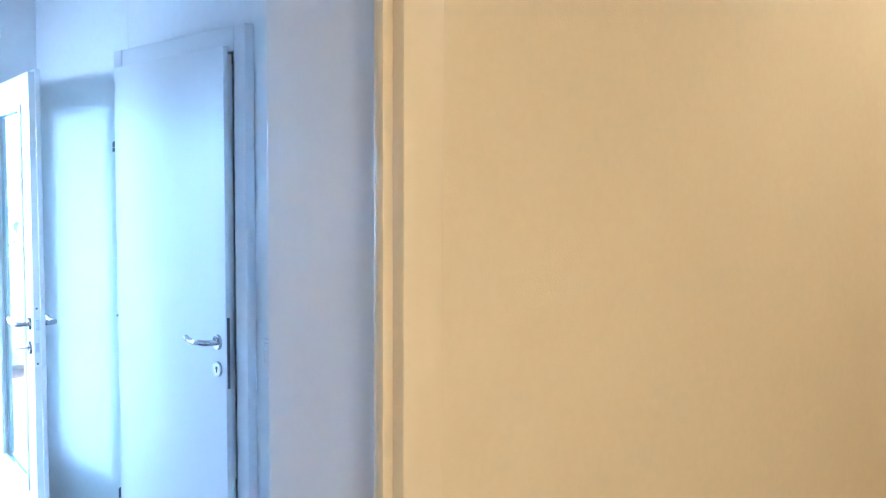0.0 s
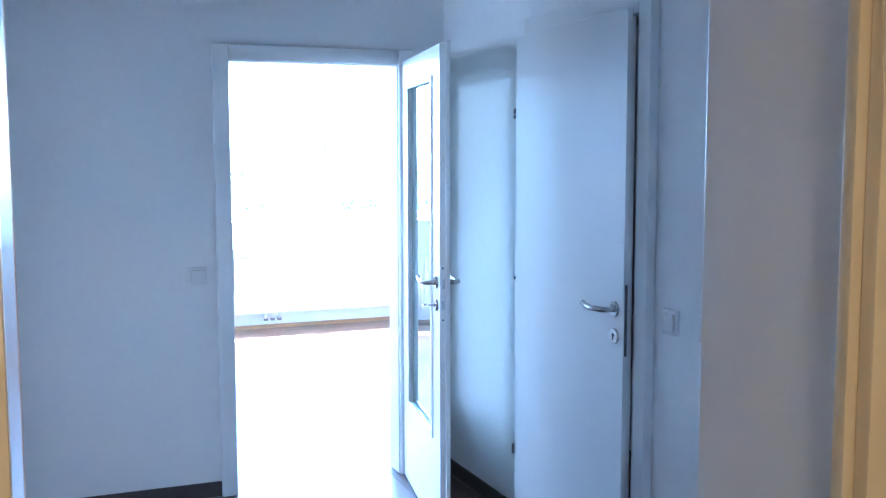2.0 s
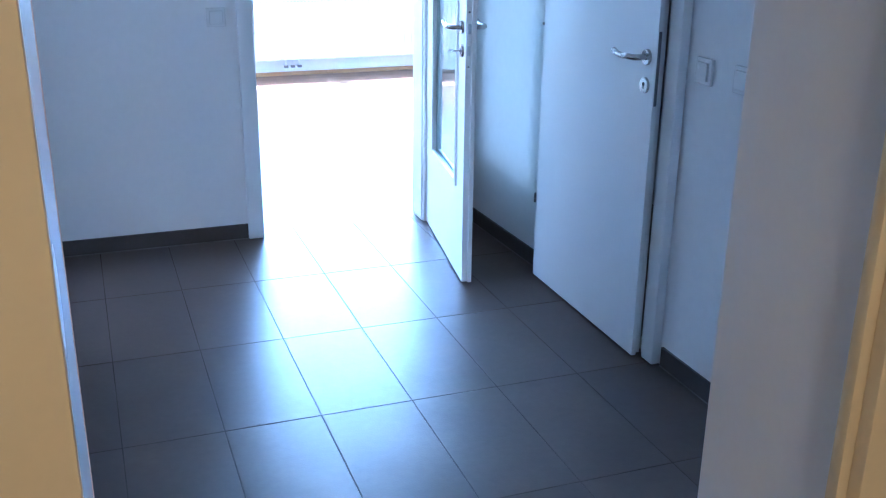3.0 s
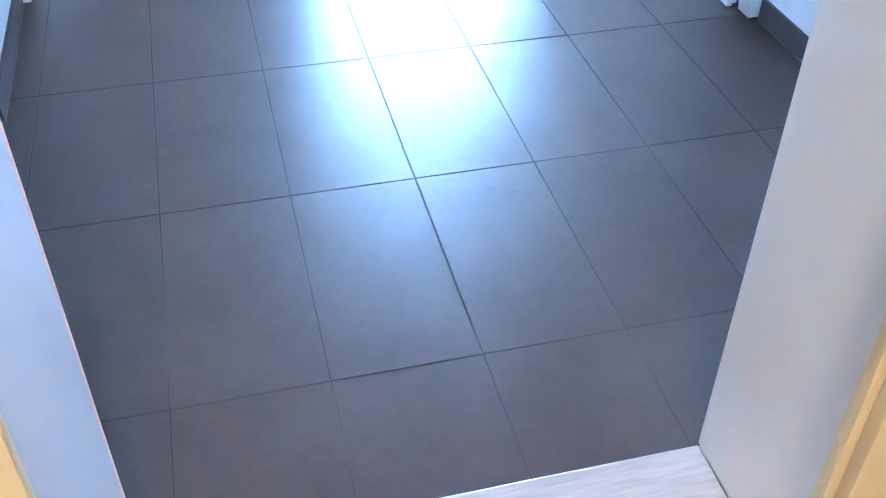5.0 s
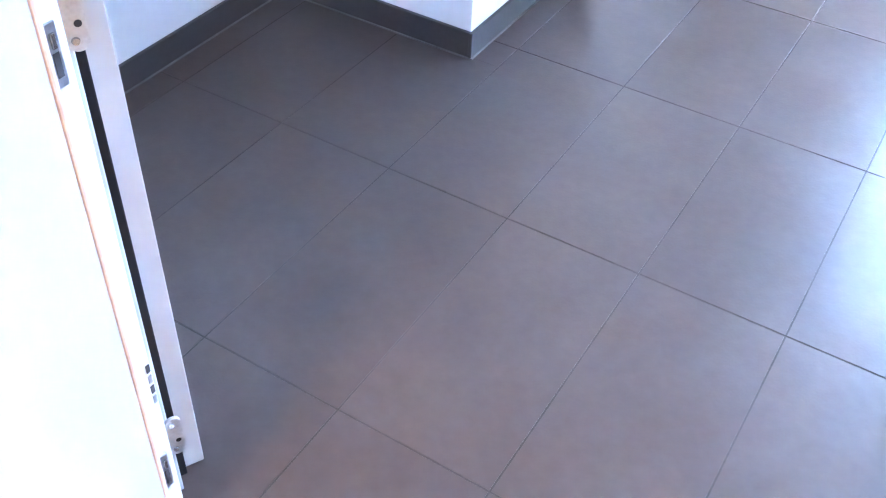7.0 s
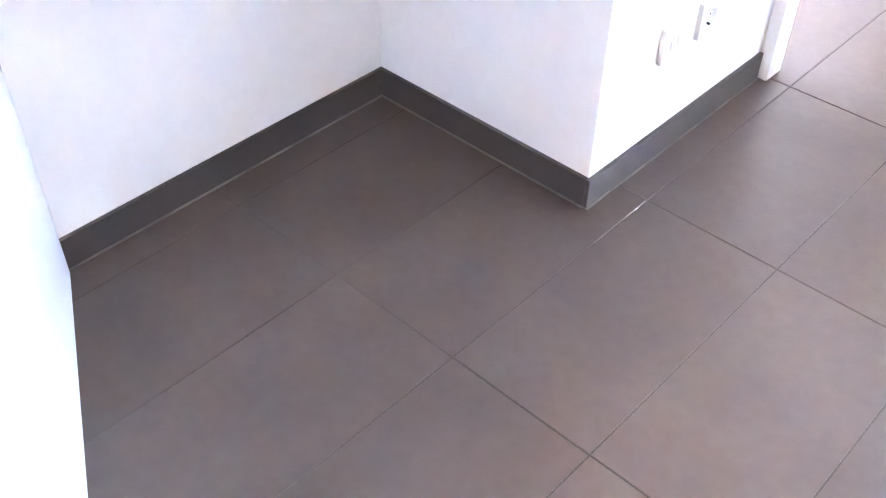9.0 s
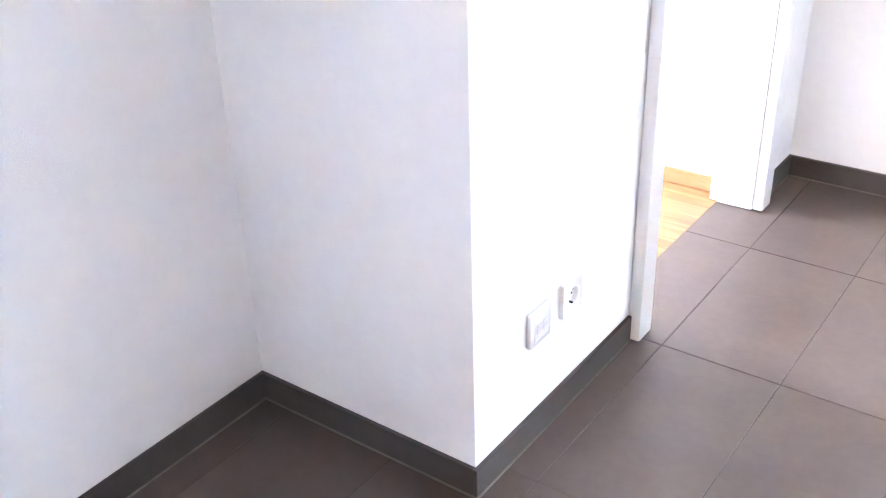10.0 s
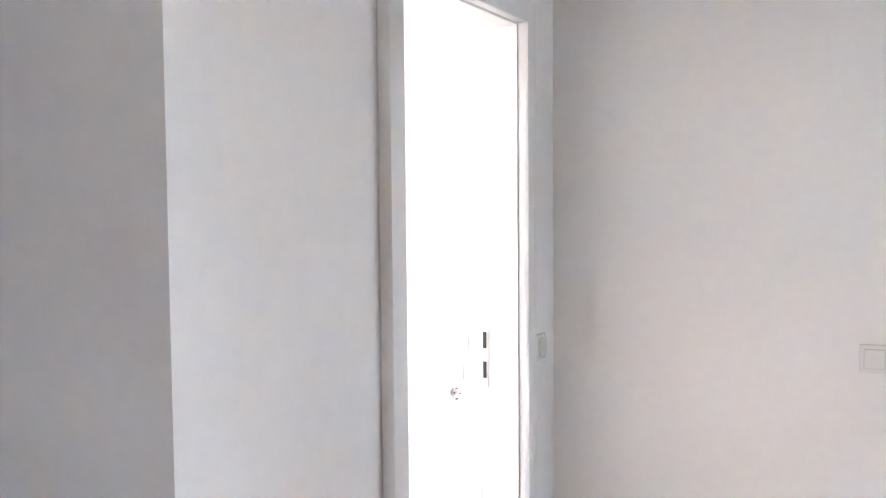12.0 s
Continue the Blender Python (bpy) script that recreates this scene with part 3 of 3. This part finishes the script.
def plate_thing(name, m, label, category, kind):
    """Flush wall fitting of 80 mm, in local axes with z out of the wall and y up."""
    ob = new(name)
    ob.matrix_world = m @ Matrix.Diagonal((1, 1, 1.4, 1))
    tagged(ob, label, category, "switches and sockets")
    gangs = 3 if kind == "triple" else 1
    h = 0.0405 + 0.0355 * (gangs - 1)
    bm = bmesh.new()
    if kind == "socket":
        square_ring(bm, 0.0405, 0.0285, 0.0, 0.0085)
    elif kind == "triple":
        box(bm, -0.0405, 0.0405, -0.0305, h, 0, 0.0085, bevel=0.0008)
        square_ring(bm, 0.0405, 0.0285, 0.0, 0.0085, -0.071)
    else:
        box(bm, -0.0405, 0.0405, -h, h, 0, 0.0085, bevel=0.0028, steps=3)
    part("cover_frame", bm, PLASTIC, ob, "", True)
    for g in range(gangs):
        yc = (gangs - 1) * 0.0355 - g * 0.071
        what = ("switch", "double_switch", "socket")[g] if kind == "triple" else kind
        if what == "switch":
            boxes("rocker_gap", GAP, ob, (-0.0290, 0.0290, yc - 0.0290, yc + 0.0290, 0.0080, 0.0086))
            boxes("rocker", PLASTIC, ob, (-0.0275, 0.0275, yc - 0.0275, yc + 0.0275, 0.0087, 0.0140), bevel=0.0016)
        elif what == "double_switch":
            for x0, x1 in ((-0.0275, -0.0006), (0.0006, 0.0275)):
                boxes("rocker", PLASTIC, ob, (x0, x1, yc - 0.0275, yc + 0.0275, 0.0087, 0.0125), bevel=0.0014)
        elif what == "socket":
            deep, top = 0.0012, 0.0088
            bm = bmesh.new()
            socket_face(bm, yc, 0.0283, 0.0195, deep, top)
            insert = part("socket_insert", bm, PLASTIC, ob, "square insert with a round recessed well", True)
            bm = bmesh.new()
            for s in (-1, 1):
                rod(bm, (s * 0.0095, yc, deep + 0.0001), (s * 0.0095, yc, deep + 0.0005), 0.0028, sides=10)
                box(bm, -0.0022, 0.0022, yc + s * 0.0172 - 0.0018, yc + s * 0.0172 + 0.0018, deep + 0.0001, top - 0.0012)
            part("contact", bm, HOLE, insert, "dark pin holes and earth clips")
        elif what == "data":
            boxes("data_insert", PLASTIC, ob, (-0.0275, 0.0275, -0.0275, 0.0275, 0.0087, 0.0096), bevel=0.0004)
            for s in (-1, 1):
                port = boxes("data_port", PLASTIC, ob, (s * 0.012 - 0.009, s * 0.012 + 0.009, -0.010, 0.012, 0.0098, 0.0116), bevel=0.0008)
                boxes("port_opening", GAP, port, (s * 0.012 - 0.0058, s * 0.012 + 0.0058, -0.005, 0.005, 0.0117, 0.0121))
    return ob


GAP = node_material("pale_rocker_gap", (0.66, 0.655, 0.64), 0.5, scale=30, spread=0.03)


def on_wall(x, y, z, normal):
    n = Vector(normal)
    up = Vector((0, 0, 1))
    across = up.cross(n)
    m = Matrix((across, up, n)).transposed().to_4x4()
    m.translation = (x, y, z)
    return m


plate_thing("light_switch", on_wall(0.283, NORTH, 1.03, (0, -1, 0)), "white square light switch beside the living room door", "light switch", "switch")
plate_thing("light_switch", on_wall(EAST, 1.072, 1.046, (-1, 0, 0)), "white square light switch beside the closet door", "light switch", "switch")
plate_thing("light_switch", on_wall(EAST, 0.878, 1.05, (-1, 0, 0)), "white square light switch near the entrance", "light switch", "switch")
plate_thing("light_switch", on_wall(WEST, 2.815, 1.03, (1, 0, 0)), "white square light switch in the narrow corner", "light switch", "switch")
plate_thing("data_outlet", on_wall(WEST, 1.325, 0.293, (1, 0, 0)), "white twin data outlet low on the wall", "socket", "data")
plate_thing("wall_socket", on_wall(WEST, 1.460, 0.295, (1, 0, 0)), "white round-well power socket low on the wall", "socket", "socket")
plate_thing("switch_and_socket_plate", on_wall(-0.913, 2.70, 0.957, (0, -1, 0)), "white three-gang plate with switches above a socket", "switch plate", "triple")

# ---- living room: window, sill, radiator ----
window_1 = thing("window_1", (0, 7.45, 0), "wide white window flooded with daylight", "window", kind="structure")
boxes("window_frame", WINDOW_WHITE, window_1, (WIN_W, WIN_W + 0.07, -0.04, 0.04, WIN_LOW, WIN_HIGH), (WIN_E - 0.07, WIN_E, -0.04, 0.04, WIN_LOW, WIN_HIGH),
      (WIN_W + 0.07, WIN_E - 0.07, -0.04, 0.04, WIN_LOW, WIN_LOW + 0.07), (WIN_W + 0.07, WIN_E - 0.07, -0.04, 0.04, WIN_HIGH - 0.07, WIN_HIGH))
mullions = (0.55, 1.97, 3.05)
for mx in mullions:
    boxes("mullion", WINDOW_WHITE, window_1, (mx - 0.05, mx + 0.05, -0.045, 0.045, WIN_LOW + 0.0705, WIN_HIGH - 0.0705), bevel=0.004)
edges = (WIN_W + 0.07, *mullions, WIN_E - 0.07)
for i in range(4):
    a = edges[i] + (0.05 if i else 0) + 0.002
    b = edges[i + 1] - (0.05 if i < 3 else 0) - 0.002
    p = boxes("pane", GLASS, window_1, (a, b, -0.006, 0.006, WIN_LOW + 0.072, WIN_HIGH - 0.072), label="clear window pane")
    p.visible_shadow = False
bm = bmesh.new()
box(bm, 2.02, 2.05, -0.075, -0.046, 1.58, 1.64, bevel=0.004)
rod(bm, (2.035, -0.07, 1.61), (2.035, -0.07, 1.48), 0.008)
part("window_handle", bm, STEEL, window_1, "small window handle", True)
structure("window_sill", WINDOW_WHITE, "white inner window sill board", (WIN_W - 0.02, WIN_E + 0.02, 7.19, 7.405, WIN_LOW - 0.032, WIN_LOW), bevel=0.006, category="window sill")

radiator = thing("radiator", (1.9, 7.17, 0), "long flat white panel radiator under the window", "radiator")
bm = bmesh.new()
front = []
for i in range(67):                    # shallow upright pressings
    u = -0.985 + 0.0333 * i
    front += [(u, -0.050), (u + 0.004, -0.0535), (u + 0.014, -0.0535), (u + 0.018, -0.050)]
outline = [(-1.0, -0.034), (-1.0, -0.050), *front, (1.25, -0.050), (1.25, -0.034)]
low = [bm.verts.new((u, v, 0.16)) for u, v in outline]
high = [bm.verts.new((u, v, 0.65)) for u, v in outline]
bm.faces.new(low), bm.faces.new(high[::-1])
for i in range(len(outline)):
    k = (i + 1) % len(outline)
    bm.faces.new((low[i], low[k], high[k], high[i]))
part("front_panel", bm, RADIATOR_WHITE, radiator, "front panel with shallow upright pressings")
boxes("rear_panel", RADIATOR_WHITE, radiator, (-1.0, 1.25, 0.020, 0.034, 0.16, 0.65), bevel=0.006)
boxes("top_grille", RADIATOR_WHITE, radiator, *[(-1.0 + 0.03 * i, -0.982 + 0.03 * i, -0.033, 0.019, 0.640, 0.652) for i in range(75)])
for bx in (-0.85, 1.1):
    boxes("wall_bracket", RADIATOR_WHITE, radiator, (bx - 0.02, bx + 0.02, 0.035, 0.08, 0.18, 0.60))
for dx in (-0.49, -0.43, -0.37):
    valve = boxes("valve", DARK_STEEL, radiator, (dx - 0.018, dx + 0.018, -0.046, -0.010, 0.088, 0.108), bevel=0.003, label="dark radiator valve")
    bm = bmesh.new()
    rod(bm, (dx, -0.025, 0.1083), (dx, -0.025, 0.1597), 0.009, sides=12)
    part("union", bm, RADIATOR_WHITE, valve, "white pipe union", True)
for dx in (-0.49, -0.37):
    bm = bmesh.new()
    bent_tube(bm, [(dx, -0.0098, 0.098), (dx, 0.02, 0.098), (dx, 0.06, 0.096), (dx, 0.079, 0.095)], 0.008)
    part("pipe", bm, RADIATOR_WHITE, radiator, "", True)

window_2 = thing("window_2", (-4.30, 1.95, 0), "white window of the side room", "window", kind="structure")
boxes("window_frame", WINDOW_WHITE, window_2, (-0.04, 0.04, -0.65, -0.58, 0.90, 2.30), (-0.04, 0.04, 0.58, 0.65, 0.90, 2.30),
      (-0.04, 0.04, -0.58, 0.58, 0.90, 0.97), (-0.04, 0.04, -0.58, 0.58, 2.23, 2.30))
p = boxes("pane", GLASS, window_2, (-0.006, 0.006, -0.578, 0.578, 0.972, 2.228), label="clear window pane")
p.visible_shadow = False

# landing ceiling lamp
lamp = thing("ceiling_lamp", (*LANDING_LAMPS[0], TOP), "round warm-lit opal ceiling lamp on the landing", "ceiling lamp", "landing lamps")
bm = bmesh.new()
rod(bm, (0, 0, -0.03), (0, 0, 0), 0.22, sides=32)
part("base", bm, STEEL, lamp, "", True)
bm = bmesh.new()
bmesh.ops.create_uvsphere(bm, u_segments=28, v_segments=10, radius=0.205, matrix=Matrix.Translation((0, 0, -0.03)) @ Matrix.Diagonal((1, 1, 0.30, 1)))
part("opal_shade", bm, LAMP_GLASS, lamp, "glowing opal glass shade", True)
copy_thing(lamp, pose(*LANDING_LAMPS[1], TOP))

# ---- outdoors, far below the window ----
structure("ground", MEADOW, "green land far below the window", (-400, 400, 12, 900, -6.5, -6.0), category="ground")


def garden_tree(x, y, height, seed):
    rng = random.Random(seed)
    tree = thing("tree", (x, y, -6.0), "leafy green tree outside the window", "tree", "garden trees")
    bm = bmesh.new()
    rod(bm, (0, 0, 0), (0.1, 0, height * 0.55), 0.22, 0.12, 10)
    tips = []
    for k in range(7):
        a = k * 2.4 + rng.random()
        tip = (math.cos(a) * height * 0.25, math.sin(a) * height * 0.25, height * rng.uniform(0.6, 0.85))
        rod(bm, (0.08, 0, height * rng.uniform(0.35, 0.55)), tip, 0.08, 0.02, 7)
        tips.append(tip)
    part("trunk", bm, BARK, tree)
    verts, faces = [], []
    for k in range(520):
        t = Vector(rng.choice(tips)) + Vector((rng.gauss(0, 1), rng.gauss(0, 1), rng.gauss(0, 0.8))) * height * 0.09
        s = rng.uniform(0.10, 0.22)
        u = Vector((rng.gauss(0, 1), rng.gauss(0, 1), rng.gauss(0, 1))).normalized()
        v = u.orthogonal().normalized()
        i = len(verts)
        verts += [t - u * s, t + v * s * 0.5, t + u * s, t - v * s * 0.5]
        faces.append((i, i + 1, i + 2, i + 3))
    mesh = bpy.data.meshes.new("crown")
    mesh.from_pydata([tuple(v) for v in verts], [], faces)
    mesh.materials.append(LEAF)
    crown = new("crown", mesh)
    crown.parent = tree


garden_tree(3.1, 36, 9.0, 1)
garden_tree(12.5, 42, 5.9, 2)
garden_tree(17.0, 52, 5.8, 3)

# ---- floors made of pieces ----
TW, TL, JOINT = 0.300, 0.600, 0.0038


def mesh_box(sx, sy, sz, chamfer, material, cache={}):
    """A piece with a chamfered top edge, its origin in the middle of the top; alike pieces share the mesh."""
    key = (round(sx, 4), round(sy, 4), sz, material.name)
    if key not in cache:
        a, b, c = sx / 2, sy / 2, chamfer
        ring = lambda p, q, z: [(-p, -q, z), (p, -q, z), (p, q, z), (-p, q, z)]
        v = ring(a, b, -sz) + ring(a, b, -c) + ring(a - c, b - c, 0)
        f = [(8, 9, 10, 11), (3, 2, 1, 0)]
        for o in (0, 4):
            f += [(o + k, o + (k + 1) % 4, o + 4 + (k + 1) % 4, o + 4 + k) for k in range(4)]
        mesh = bpy.data.meshes.new("piece")
        mesh.from_pydata(v, [], f)
        mesh.materials.append(material)
        cache[key] = mesh
    return cache[key]


def lay(name, parent, x0, x1, y0, y1, top, thick, chamfer, material, rng, wobble=0.0):
    if x1 - x0 < 0.012 or y1 - y0 < 0.012:
        return
    ob = new(name, mesh_box(x1 - x0, y1 - y0, thick, chamfer, material))
    ob.parent = parent
    ob.location = ((x0 + x1) / 2, (y0 + y1) / 2, top)
    ob.rotation_euler = (rng.gauss(0, wobble), rng.gauss(0, wobble), 0)


floor = structure("floor", GROUT, "dark anthracite rectangular porcelain tiles laid in a straight grid",
                  (RECESS_W, EAST, -0.3125, NORTH, -0.12, -0.0013), (-0.80, WEST, R2_SOUTH, R2_NORTH, -0.12, -0.0013),
                  (LIV_W, LIV_E, NORTH, 3.05, -0.12, -0.0013), category="floor")
rng = random.Random(5)
for i in range(-5, 6):
    for j in range(-1, 6):
        x0, x1 = max(i * TW, RECESS_W), min((i + 1) * TW, EAST)
        y0, y1 = max(j * TL, -0.3125), min((j + 1) * TL, NORTH)
        spots = []
        if x1 <= WEST - 0.15:                     # the recess only
            y1 = min(y1, RECESS_N)
            spots = [(x0, x1, y0, y1)]
        elif x0 < WEST:                           # the tile that runs past the recess corner
            if y0 < RECESS_N:
                spots.append((x0, x1, y0, min(y1, RECESS_N)))
                if y1 > RECESS_N:
                    spots.append((WEST, x1, RECESS_N, y1))
            else:
                spots.append((WEST, x1, y0, y1))
            a, b = max(y0, R2_SOUTH), min(y1, R2_NORTH)
            if b > a:
                spots.append((-0.80, WEST, a, b))
        else:
            spots = [(x0, x1, y0, y1)]
            if j == 4:
                a, b = max(x0, LIV_W), min(x1, LIV_E)
                if b > a:
                    spots.append((a, b, NORTH, 3.05))
        for s in spots:
            g = JOINT / 2
            inner = [s[0] + (g if abs(s[0] / TW - round(s[0] / TW)) < 1e-6 else 0), s[1] - (g if abs(s[1] / TW - round(s[1] / TW)) < 1e-6 else 0),
                     s[2] + (g if abs(s[2] / TL - round(s[2] / TL)) < 1e-6 else 0), s[3] - (g if abs(s[3] / TL - round(s[3] / TL)) < 1e-6 else 0)]
            lay("tile", floor, *inner, 0.0, 0.008, 0.00025, TILE, rng, 0.0003)


def plank_floor(name, label, x0, x1, y0, y1, wide, long, material, seed):
    base = structure(name, HOLE, label, (x0, x1, y0, y1, -0.12, -0.006), category="floor")
    r = random.Random(seed)
    y, row = y0, 0
    while y < y1 - 0.01:
        x = x0 - (row * 0.37 % 1.0) * long
        while x < x1:
            lay("plank", base, max(x, x0) + 0.0004, min(x + long, x1) - 0.0004, y + 0.0004, min(y + wide, y1) - 0.0004, 0.0, 0.005, 0.0006, material, r)
            x += long
        y += wide
        row += 1
    return base


plank_floor("floor_room", "warm oiled oak plank floor in the side room", -4.2, -0.8005, RECESS_N + 0.11, 2.70, 0.125, 0.95, OAK, 11)
plank_floor("floor_living", "oiled oak plank floor in the sunlit living room", -0.80, 6.2, 3.0505, 7.25, 0.16, 1.35, OAK_LIVING, 12)
